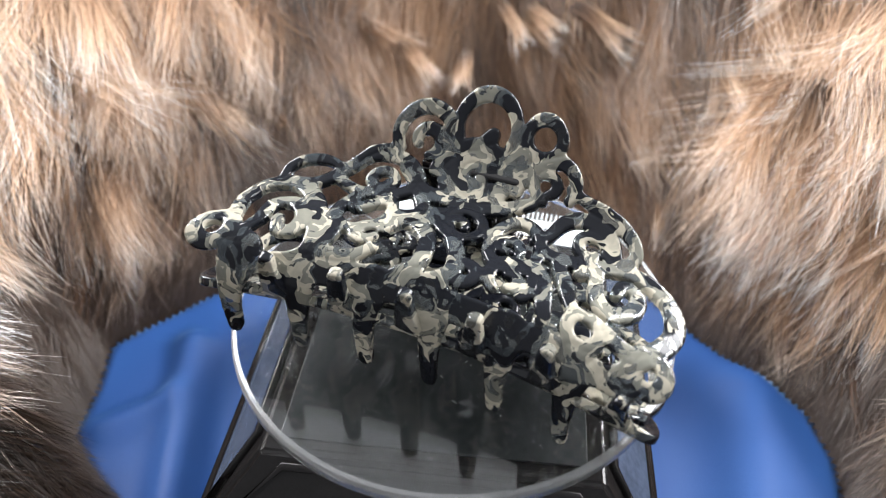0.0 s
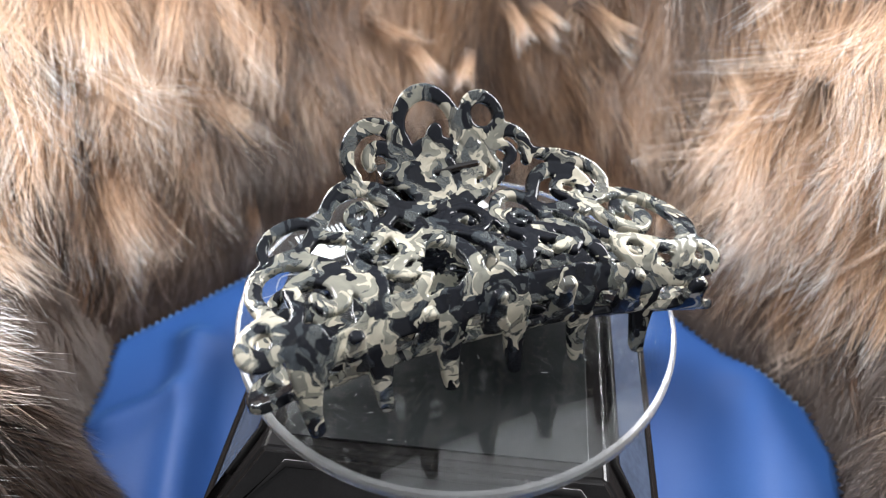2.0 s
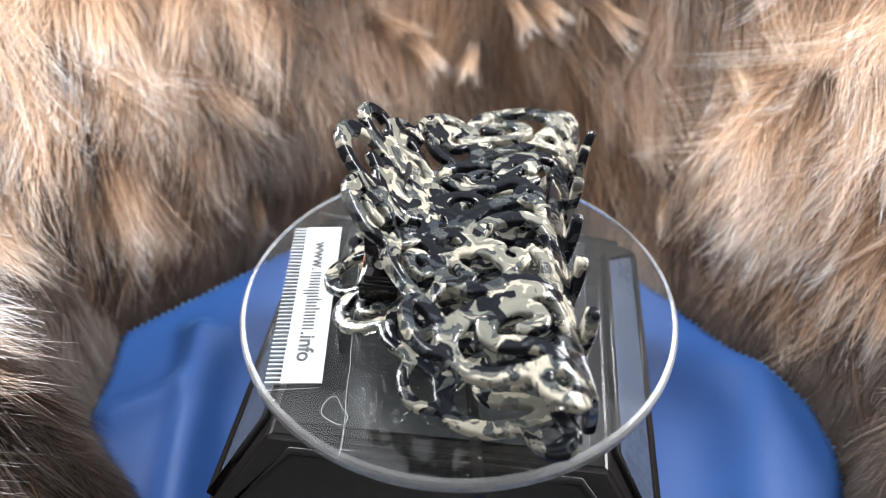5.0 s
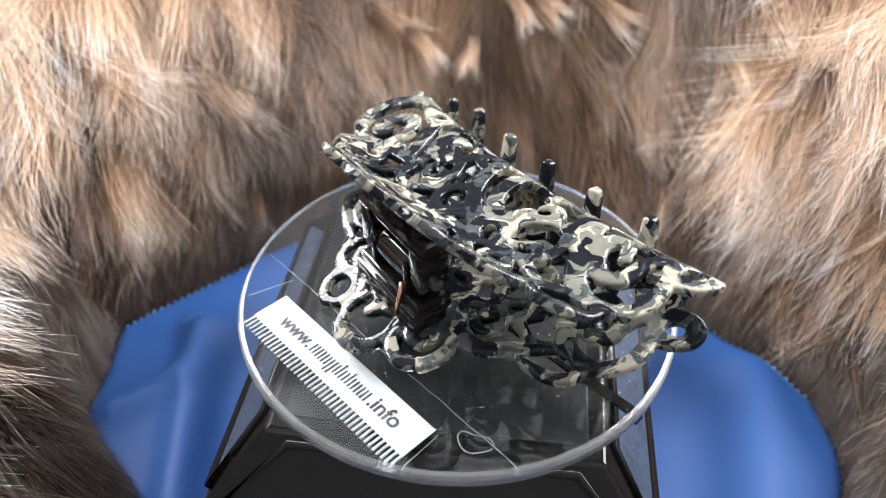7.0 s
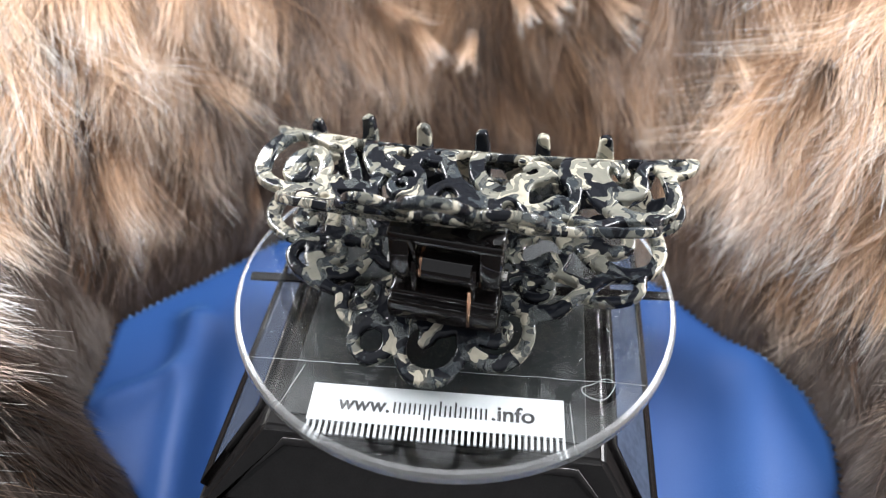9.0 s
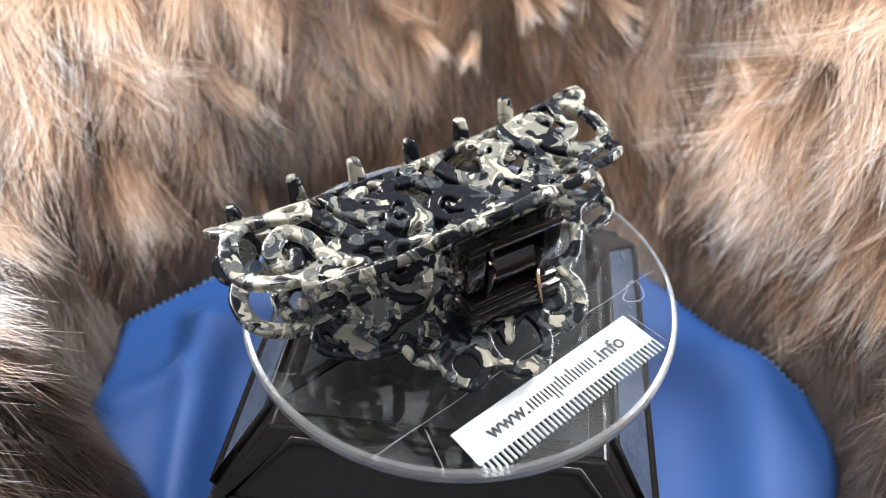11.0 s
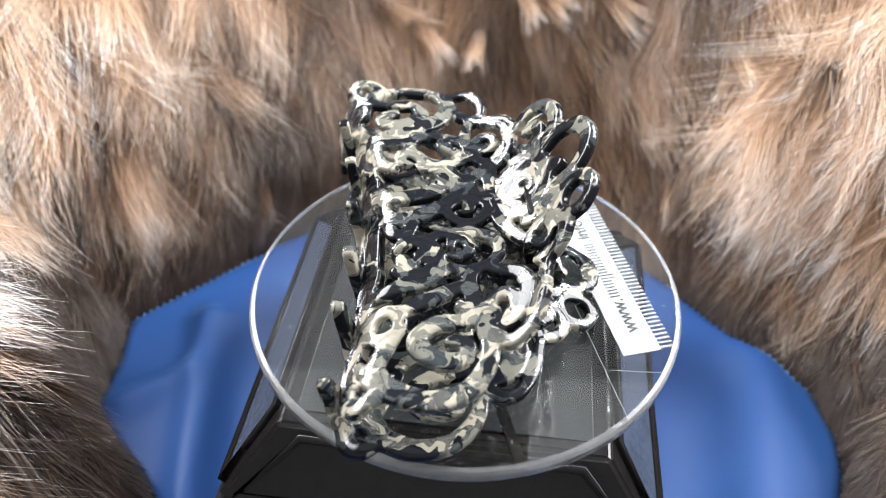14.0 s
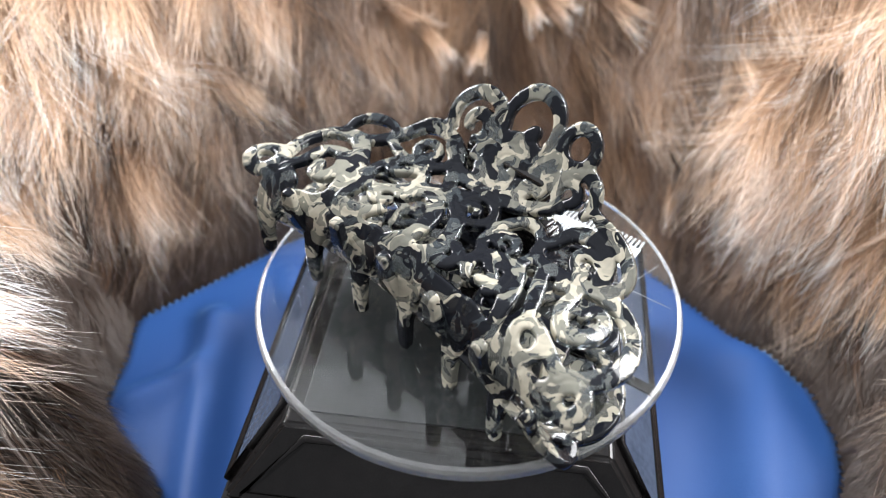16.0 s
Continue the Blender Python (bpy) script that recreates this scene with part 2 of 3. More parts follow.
def make_cloth():
    """Wiping cloth, its edge cut in small zigzags."""
    bm = bmesh.new()
    cols, outline = 40, []
    m = len(CLOTH_EDGE)
    for i in range(m):
        p0, p1, p2, p3 = (Vector(CLOTH_EDGE[(i + k) % m]) for k in (-1, 0, 1, 2))
        steps = 2 * max(4, round((p2 - p1).length / 0.0022))
        for k in range(steps):
            f = k / steps
            s = 0.5 * ((2 * p1) + (p2 - p0) * f + (2 * p0 - 5 * p1 + 4 * p2 - p3) * f * f + (3 * p1 - p0 - 3 * p2 + p3) * f ** 3)
            q = p1.lerp(p2, f).lerp(s, 0.12)
            d = (p2 - p1).normalized()
            outline.append((q, Vector((d.y, -d.x)) * (0.0009 if k % 2 else -0.0009)))
    mid = Vector((0, 0.008))
    rings = []
    for j in range(1, cols + 1):
        ring = []
        for q, tooth in outline:
            p = mid.lerp(q, j / cols) + (tooth if j == cols else tooth * 0)
            ring.append(bm.verts.new((p.x, p.y, cloth_height(p.x, p.y))))
        n = len(ring)
        if rings:
            for i in range(n):
                bm.faces.new((rings[-1][i], rings[-1][(i + 1) % n], ring[(i + 1) % n], ring[i]))
        rings.append(ring)
    bm.faces.new(rings[0])
    ob = part("cleaning_cloth", bm, CLOTH)
    mod = ob.modifiers.new("thickness", "SOLIDIFY")
    mod.thickness, mod.offset = 0.0006, -1
    return tagged(ob, "bright blue microfibre cloth with zigzag cut edges", "cloth")


make_cloth()


# ---- fur ----
FUR_PATH = [(-0.1200, -0.1600), (-0.0970, -0.0900), (-0.0785, -0.0290), (-0.1015, -0.0040), (-0.1030, 0.0320), (-0.0700, 0.0625), (-0.0320, 0.0900),
            (0.0320, 0.0880), (0.0715, 0.0485), (0.1000, 0.0140), (0.1020, -0.0040), (0.0930, -0.0320), (0.1030, -0.0900), (0.1250, -0.1600)]
# locks that stand out: a and b at root and tip, tone, width
HERO_LOCKS = []


def lock(*values):
    HERO_LOCKS.append(values)


lock(0.620, 0.317, 0.620, 0.042, 0.97, 0.006)
lock(0.620, 0.300, 0.627, 0.075, 0.97, 0.005)
lock(0.623, 0.275, 0.637, 0.083, 0.95, 0.005)
lock(0.620, 0.317, 0.643, 0.133, 0.93, 0.004)
lock(0.627, 0.217, 0.633, 0.067, 0.92, 0.006)
lock(0.623, 0.183, 0.617, 0.083, 0.85, 0.005)
lock(0.580, 0.192, 0.570, 0.142, 0.95, 0.004)
lock(0.590, 0.150, 0.593, 0.092, 0.90, 0.004)
lock(0.583, 0.125, 0.590, 0.058, 0.80, 0.004)
lock(0.587, 0.300, 0.597, 0.250, 0.95, 0.004)
lock(0.657, 0.217, 0.673, 0.075, 0.90, 0.005)
lock(0.677, 0.183, 0.693, 0.058, 0.88, 0.006)
lock(0.633, 0.342, 0.640, 0.208, 0.90, 0.008)
lock(0.510, 0.317, 0.520, 0.258, 0.85, 0.004)
lock(0.517, 0.317, 0.527, 0.258, 0.90, 0.004)
lock(0.533, 0.325, 0.550, 0.267, 0.97, 0.004)
lock(0.530, 0.325, 0.543, 0.283, 0.20, 0.004)
lock(0.423, 0.192, 0.437, 0.117, 0.85, 0.004)
lock(0.403, 0.233, 0.427, 0.100, 0.90, 0.005)
lock(0.447, 0.267, 0.467, 0.133, 0.82, 0.006)
lock(0.450, 0.192, 0.460, 0.100, 0.03, 0.005)
lock(0.447, 0.200, 0.453, 0.133, 0.05, 0.004)
lock(0.337, 0.233, 0.323, 0.075, 0.88, 0.005)
lock(0.353, 0.200, 0.343, 0.067, 0.85, 0.005)
lock(0.340, 0.183, 0.327, 0.025, 0.90, 0.005)
lock(0.313, 0.233, 0.283, 0.117, 0.85, 0.006)
lock(0.373, 0.225, 0.377, 0.000, 0.80, 0.006)
lock(0.400, 0.100, 0.397, 0.000, 0.75, 0.005)
lock(0.390, 0.267, 0.413, 0.142, 0.92, 0.005)
lock(0.350, 0.342, 0.383, 0.217, 0.95, 0.008)
lock(0.480, 0.258, 0.493, 0.208, 0.80, 0.004)
lock(0.500, 0.242, 0.500, 0.192, 0.75, 0.004)
lock(0.470, 0.292, 0.483, 0.217, 0.70, 0.005)
lock(0.147, 0.125, 0.150, 0.067, 0.80, 0.005)
lock(0.737, 0.067, 0.797, 0.008, 0.10, 0.006)
lock(0.690, 0.075, 0.753, 0.008, 0.08, 0.006)


def path_at(a):
    """A point of the fur's foot and its outward direction, a from 0 to 1."""
    n = len(FUR_PATH) - 1
    i = min(max(int(a * n), 0), n - 1)
    f = a * n - i
    p = [Vector(q) for q in FUR_PATH]
    d0, d1 = ((p[min(k + 1, n)] - p[max(k - 1, 0)]).normalized() for k in (i, i + 1))
    d = d0.lerp(d1, f).normalized()
    return p[i].lerp(p[i + 1], f), Vector((-d.y, d.x))


def fur_surface(a, b):
    """b runs from the foot (0) over the bulge to the far back (1)."""
    b = max(b, 0.0)
    q, out = path_at(a)
    lump = (noise.noise(Vector((a * 14, b * 3, 0.5))) * 0.010 + noise.noise(Vector((a * 40, b * 9, 3.5))) * 0.004) * min(1, b * 8)
    run, rise = 0.125 * b ** 1.1, 0.125 * (1 - (1 - b) ** 2)
    lump = min(lump, 0.6 * run)
    return Vector((q.x + out.x * (run - lump), q.y + out.y * (run - lump), 0.001 + rise + lump * 0.4))


def inside_cloth(x, y):
    """For arrays of points: whether they lie under the cloth."""
    hit = np.zeros(len(x), bool)
    m = len(CLOTH_EDGE)
    for i in range(m):
        (x0, y0), (x1, y1) = CLOTH_EDGE[i], CLOTH_EDGE[(i + 1) % m]
        cross = ((y0 > y) != (y1 > y)) & (x < (x1 - x0) * (y - y0) / (y1 - y0 + 1e-12) + x0)
        hit ^= cross
    return hit


def make_fur():
    bm = bmesh.new()
    na, nb = 110, 30
    grid = [[bm.verts.new(fur_surface(i / na, j / nb)) for j in range(nb + 1)] for i in range(na + 1)]
    for i in range(na):
        for j in range(nb):
            bm.faces.new((grid[i][j], grid[i + 1][j], grid[i + 1][j + 1], grid[i][j + 1]))
    pelt = tagged(part("fur_pelt", bm, FUR_BASE), "long brown and cream raccoon fur draped behind the cloth", "fur")
    rng = np.random.default_rng(4)
    seg = 7
    verts, faces, uvs = [], [], []
    base = 0
    jobs = []
    for k in range(4300):
        far, foot = k % 9 == 0, k % 9 in (1, 2)
        a, b = (0.02 + 0.96 * rng.random(), rng.random()) if far else (0.12 + 0.76 * rng.random(), 0.50 * rng.random() ** 0.85)
        b = 0.12 * rng.random() if foot else b
        p = fur_surface(a, b)
        e = 0.004
        da, db = (fur_surface(a + e, b) - fur_surface(a - e, b)).normalized(), (fur_surface(a, b + e) - fur_surface(a, max(b - e, 0))).normalized()
        nrm = da.cross(db).normalized()
        nrm = -nrm if nrm.z < 0 else nrm
        fall = Vector((0, -0.5, -0.15))
        fall -= nrm * fall.dot(nrm)
        swirl = noise.noise(Vector((a * 10, b * 5, 7.1))) * 0.8 + rng.normal() * 0.12
        along = (-db * (0.25 if foot else 1.0) + fall).normalized()
        side = nrm.cross(along)
        along = (along * math.cos(swirl) + side * math.sin(swirl)).normalized()
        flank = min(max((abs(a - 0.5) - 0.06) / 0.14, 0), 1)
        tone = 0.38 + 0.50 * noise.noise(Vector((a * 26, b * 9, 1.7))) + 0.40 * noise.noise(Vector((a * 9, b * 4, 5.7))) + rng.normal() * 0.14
        # light painted into the upper flanks, shade into the locks near the foot
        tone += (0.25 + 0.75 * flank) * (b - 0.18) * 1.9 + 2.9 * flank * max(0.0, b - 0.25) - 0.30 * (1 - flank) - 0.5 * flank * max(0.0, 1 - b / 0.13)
        # more painted shade low on the left and right, eased at the near left
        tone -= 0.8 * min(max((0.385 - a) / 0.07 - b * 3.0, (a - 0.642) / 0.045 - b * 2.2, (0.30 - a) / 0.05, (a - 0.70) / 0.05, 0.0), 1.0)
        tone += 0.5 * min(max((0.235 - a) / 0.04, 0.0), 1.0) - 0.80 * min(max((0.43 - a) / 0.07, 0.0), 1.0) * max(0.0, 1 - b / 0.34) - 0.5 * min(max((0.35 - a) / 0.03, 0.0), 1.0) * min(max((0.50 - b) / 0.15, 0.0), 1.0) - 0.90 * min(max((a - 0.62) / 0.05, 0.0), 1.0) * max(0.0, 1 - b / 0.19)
        length = (0.026 + 0.026 * rng.random()) * (0.6 + 0.4 * min(1.0, b / 0.12))
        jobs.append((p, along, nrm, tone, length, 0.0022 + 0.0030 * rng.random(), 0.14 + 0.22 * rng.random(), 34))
    for a0, b0, a1, b1, tone, wide in HERO_LOCKS:
        p, q = fur_surface(a0, b0), fur_surface(a1, b1)
        nrm = Vector((0, -0.6, 0.8))
        for _ in range(5):
            off = Vector(rng.normal(size=3) * wide * 0.5)
            jobs.append((p + nrm * 0.007 + off * 0.4, (q + off - p).normalized(), nrm, tone, (q - p).length * (0.85 + 0.3 * rng.random()), wide * 0.30, 0.10 + 0.16 * rng.random(), 26))
    for p, along, nrm, tone, length, spread, lift, per in jobs:
        side = nrm.cross(along)
        droop = 0.4 + 0.5 * rng.random()
        curl = rng.normal() * 0.22
        p, along, side, nrm = (np.array(v) for v in (p, along, side, nrm))
        off = rng.normal(size=(per, 1)) * spread * side + rng.normal(size=(per, 1)) * spread * along
        ln = length * (0.70 + 0.45 * rng.random((per, 1)))
        dev = rng.normal(size=(per, 1)) * 0.06
        wave = rng.normal(size=(per, 1)) * 0.012
        t = np.linspace(0, 1, seg)[None, :]
        part_of = t
        for attempt in range(2):
            g = part_of
            spine = (ln * g)[..., None] * along + (ln * lift * (g - droop * g * g))[..., None] * nrm
            spine = spine + (ln * (dev * g + curl * g * g + wave * np.sin(g * 7)))[..., None] * side
            pts = p + off[:, None, :] * (1 - 0.6 * g)[..., None] + spine
            if attempt == 0:
                within = inside_cloth(pts[..., 0].ravel(), pts[..., 1].ravel()).reshape(per, seg)
                first = np.where(within.any(1), within.argmax(1), seg + 0.5)
                part_of = t * np.clip((first[:, None] - 0.5) / (seg - 1), 0.0, 1.0)
        width = (0.00006 + 0.00007 * rng.random((per, 1))) * (1 - 0.85 * t ** 1.5)
        face_dir = side + 0.5 * rng.normal(size=(per, 1)) * nrm
        verts.append(np.stack([pts - width[..., None] * face_dir[:, None, :], pts + width[..., None] * face_dir[:, None, :]], 2).reshape(-1, 3))
        idx = base + np.arange(per)[:, None] * seg * 2 + np.arange(seg - 1)[None, :] * 2
        faces.append(np.stack([idx, idx + 1, idx + 3, idx + 2], -1).reshape(-1, 4))
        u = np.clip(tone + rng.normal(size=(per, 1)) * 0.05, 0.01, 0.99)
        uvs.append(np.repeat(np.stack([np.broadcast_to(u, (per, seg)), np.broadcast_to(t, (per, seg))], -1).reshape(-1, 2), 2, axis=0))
        base += per * seg * 2
    verts, faces, uvs = np.concatenate(verts), np.concatenate(faces), np.concatenate(uvs)
    verts[:, 2] = np.maximum(verts[:, 2], 0.0012)
    me = bpy.data.meshes.new("fur_hair")
    me.from_pydata(verts.tolist(), [], faces.tolist())
    layer = me.uv_layers.new(name="hair")
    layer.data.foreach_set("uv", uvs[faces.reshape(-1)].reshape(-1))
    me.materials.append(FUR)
    me.shade_smooth()
    hair = new("hair", me)
    hair.parent = pelt
    tagged(hair, "long soft guard hairs, brown with cream tips", kind="stuff")


make_fur()


# ---- turntable ----
STAND_YAW = -4.7
stand = new("solar_turntable")
tagged(stand, "black glossy solar turntable with a clear acrylic disc", "turntable")
stand.matrix_world = pose(-0.001, -0.002, 0, 0, 0, STAND_YAW)


def frustum(bm, h0, z0, h1, z1, cap=True):
    lo = [bm.verts.new((x * h0, y * h0, z0)) for x, y in ((-1, -1), (1, -1), (1, 1), (-1, 1))]
    hi = [bm.verts.new((x * h1, y * h1, z1)) for x, y in ((-1, -1), (1, -1), (1, 1), (-1, 1))]
    for k in range(4):
        bm.faces.new((lo[k], lo[(k + 1) % 4], hi[(k + 1) % 4], hi[k]))
    if cap:
        bm.faces.new(lo[::-1])
        bm.faces.new(hi)


SKIRT, TOP = 0.0455, 0.0335
SKIRT_Z, TOP_Z = DISC_Z - 0.0215, DISC_Z - 0.009
bm = bmesh.new()
frustum(bm, SKIRT, 0.0035, SKIRT, SKIRT_Z)
bmesh.ops.bevel(bm, geom=bm.edges[:], offset=0.0008, segments=2, affect="EDGES")
part("base_box", bm, BLACK, stand, smooth=False)
bm = bmesh.new()
frustum(bm, SKIRT - 0.0004, SKIRT_Z, TOP, TOP_Z)
bmesh.ops.bevel(bm, geom=bm.edges[:], offset=0.0008, segments=3, affect="EDGES")
part("sloped_cover", bm, BLACK, stand, smooth=False)


def slope_frame(turn):
    """Raised frame and inset panel on one sloped side."""
    run, rise = SKIRT - TOP, TOP_Z - SKIRT_Z
    ln = math.hypot(run, rise)
    out = Vector((0, -rise / ln, 0)) + Vector((0, 0, run / ln))
    m = Matrix.Rotation(radians(turn), 4, "Z")

    def at(x, f, h):
        return m @ (Vector((x, -(SKIRT - run * f), SKIRT_Z + rise * f)) + out.normalized() * h)

    lo, hi, wl, wh = 0.10, 0.86, 0.041, 0.0285
    corners = [(-wl, lo), (wl, lo), (wh, hi), (-wh, hi)]
    n = (m @ out).normalized()
    bm = bmesh.new()
    pts = [at(x, f, 0.0004) for x, f in corners]
    sweep(bm, pts, [n] * 4, 0.0009, 0.0008, closed=True)
    part("panel_frame", bm, BLACK, stand)
    bm = bmesh.new()
    bm.faces.new([bm.verts.new(at(x * 0.96, 0.5 + (f - 0.5) * 0.9, 0.0005)) for x, f in corners])
    part("solar_panel", bm, PANE_REFLECT if turn in (90, -90) else BLACK, stand, smooth=False)


for turn in (0, 90, 180, -90):
    slope_frame(turn)
bm = bmesh.new()
box(bm, -0.030, 0.030, -0.031, 0.031, TOP_Z, TOP_Z + 0.0005, 0.0002)
part("top_panel", bm, PANEL, stand, "dark grey speckled solar cell", smooth=False)
bm = bmesh.new()
rod(bm, (0.001, 0.002, TOP_Z), (0.001, 0.002, DISC_Z - 0.003), 0.004, 24)
part("spindle", bm, BLACK, stand)

# the disc, a part of the turntable that turns on it
RADIUS, THICK = 0.0478, 0.003
bm = bmesh.new()
profile = [(0.0, 0.0), (RADIUS - 0.0013, 0.0), (RADIUS - 0.0005, -0.0003), (RADIUS, -0.0009), (RADIUS, -THICK + 0.0004), (RADIUS - 0.0005, -THICK), (0.0, -THICK)]
seg = 160
rings = []
for r, z in profile:
    if r == 0:
        rings.append([bm.verts.new((0, 0, z))])
    else:
        rings.append([bm.verts.new((r * math.cos(2 * math.pi * k / seg), r * math.sin(2 * math.pi * k / seg), z)) for k in range(seg)])
for j in range(len(rings) - 1):
    for k in range(seg):
        a, b = rings[j], rings[j + 1]
        k1 = (k + 1) % seg
        vs = [a[0], b[k], b[k1]] if len(a) == 1 else ([a[k1], a[k], b[0]] if len(b) == 1 else [a[k], b[k], b[k1], a[k1]])
        f = bm.faces.new(vs)
        f.material_index = 1 if j in (1, 2, 3, 4) else 0
disc = part("disc", bm, [ACRYLIC, RIM], stand, "clear scratched acrylic disc", smooth=False)
disc.visible_shadow = False
disc.matrix_parent_inverse = Matrix.Identity(4)

bm = bmesh.new()
box(bm, -0.047, 0.047, -0.00105, 0.00105, -THICK - 0.0009, -THICK - 0.0002)
bmesh.ops.transform(bm, matrix=Matrix.Translation((0.0013, 0.0007, 0)) @ Matrix.Rotation(radians(-21.8), 4, "Z"), verts=bm.verts)
part("cross_bar", bm, BLACK, disc, "thin black bar under the disc", smooth=False)
rng = random.Random(7)
bm = bmesh.new()
for _ in range(90):
    r, a, ln, d = RADIUS * 0.97 * math.sqrt(rng.random()), rng.uniform(0, 6.283), rng.uniform(0.00002, 0.0007) * rng.random() ** 2, rng.uniform(0, 6.283)
    c = Vector((r * math.cos(a), r * math.sin(a), 0.00003))
    e = Vector((math.cos(d), math.sin(d), 0))
    sweep(bm, [c - e * (ln + 0.0001), c + e * (ln + 0.0001)], [Vector((0, 0, 1))] * 2, rng.uniform(0.00002, 0.00006), 0.00002)
tagged(part("scratches", bm, FAINT, disc, "fine pale scratches and dust"), kind="stuff")
bm = bmesh.new()
line = []
for k in range(49):
    t = k * 0.125
    r = 1 + 0.25 * noise.noise(Vector((math.cos(t), math.sin(t), 4.0))) + 0.02 * k / 49
    line.append(Vector((0.0180 + 0.0034 * r * math.cos(t), -0.0346 + 0.0020 * r * math.sin(t) + 0.0006 * math.cos(2 * t), -THICK - 0.0002)))
sweep(bm, line, [Vector((0, 0, 1))] * len(line), 0.00007, 0.00004)
part("glue_mark", bm, FAINT, disc, "dried glue swirl")

# ---- card under the disc ----
card = new("card_strip")
tagged(card, "white printed paper strip with a ridged clear edge", "label")
CA, CB = Vector((-0.0345, -0.0159)), Vector((0.0102, -0.0350))     # inner edge of the card on the disc
cd = (CB - CA).normalized()
CARD = Matrix(((cd.x, -cd.y, 0, CA.x), (cd.y, cd.x, 0, CA.y), (0, 0, 1, -THICK - 0.0004), (0, 0, 0, 1)))
CW, CH, RIDGES = (CB - CA).length, 0.0084, 0.0031


def on_card(bm):
    bmesh.ops.transform(bm, matrix=CARD, verts=bm.verts)
    return bm


bm = bmesh.new()
box(bm, 0.0, CW, -CH, 0.0, -0.00025, 0.0)
part("paper", on_card(bm), PAPER, card, smooth=False)
for i in range(42):
    bm = bmesh.new()
    x = 0.0003 + (CW - 0.0008) * i / 41
    box(bm, x, x + 0.00055, -CH - RIDGES, -CH, -0.00035, 0.0001, 0.0001)
    part("ridge", on_card(bm), RIDGE, card, smooth=False)
for x0, y0, x1, y1 in ((-0.014, 0.0052, CW + 0.034, 0.0052), (CW + 0.0012, -0.0005, CW + 0.0018, -0.0126), (-0.0030, 0.004, -0.0064, -0.0080)):
    bm = bmesh.new()
    n = 60
    line = [Vector((x0 + (x1 - x0) * k / n, y0 + (y1 - y0) * k / n + 0.0003 * noise.noise(Vector((k * 0.4, x0 * 90, 2))), 0.0)) for k in range(n + 1)]
    line = [p for p in line if (CARD @ p).xy.length < 0.0465]
    sweep(bm, line, [Vector((0, 0, 1))] * len(line), 0.00005, 0.00003)
    part("tape_edge", on_card(bm), FAINT, card, "pale edge of clear tape")
# the printed line: the two ends in letters, the middle as plain upright bars


def printed(words, x0, x1):
    data = bpy.data.curves.new("lettering", "FONT")
    data.body, data.size, data.offset = words, 0.0047, 0.00010
    source = bpy.data.objects.new("lettering", data)
    me = bpy.data.meshes.new_from_object(source)
    bpy.data.objects.remove(source)
    wide = max(v.co.x for v in me.vertices)
    me.transform(CARD @ Matrix.Translation((x0, -0.0058, 0.0001)) @ Matrix.Diagonal(((x1 - x0) / wide, 1, 1, 1)))
    me.materials.append(INK)
    new("lettering", me).parent = card


printed("www.", CW * 0.115, CW * 0.318)
printed(".info", CW * 0.715, CW * 0.885)
for k in range(19):
    x = CW * 0.333 + CW * 0.0200 * k
    tall = 0.0034 if k in (9, 12) else 0.0025
    bm = bmesh.new()
    box(bm, x, x + 0.00036, -0.0069 if k in (6, 7) else -0.0058, -0.0058 + tall, -0.0001, 0.00012)
    part("print_bar", on_card(bm), INK, card, smooth=False)

# ---- hair claw ----
claw = new("hair_claw")
tagged(claw, "openwork claw clip of marbled black and cream acetate", "hair clip")

UPPER = [(-22.8, -0.8), (-21.9, 9.5), (-20.2, 16.6), (-15.6, 21.4), (-8, 21.7), (0, 20.9), (7, 22.0), (13, 26.2), (19.5, 34), (26, 42.5)]
LOWER = [(-23.5, 22.0), (-22.5, 14.5), (-20.5, 8.8), (-14.5, 5.4), (-5, 4.4), (5, 4.4), (12, 3.6), (18, 2.0), (26.5, -1.0), (31, -1.7)]


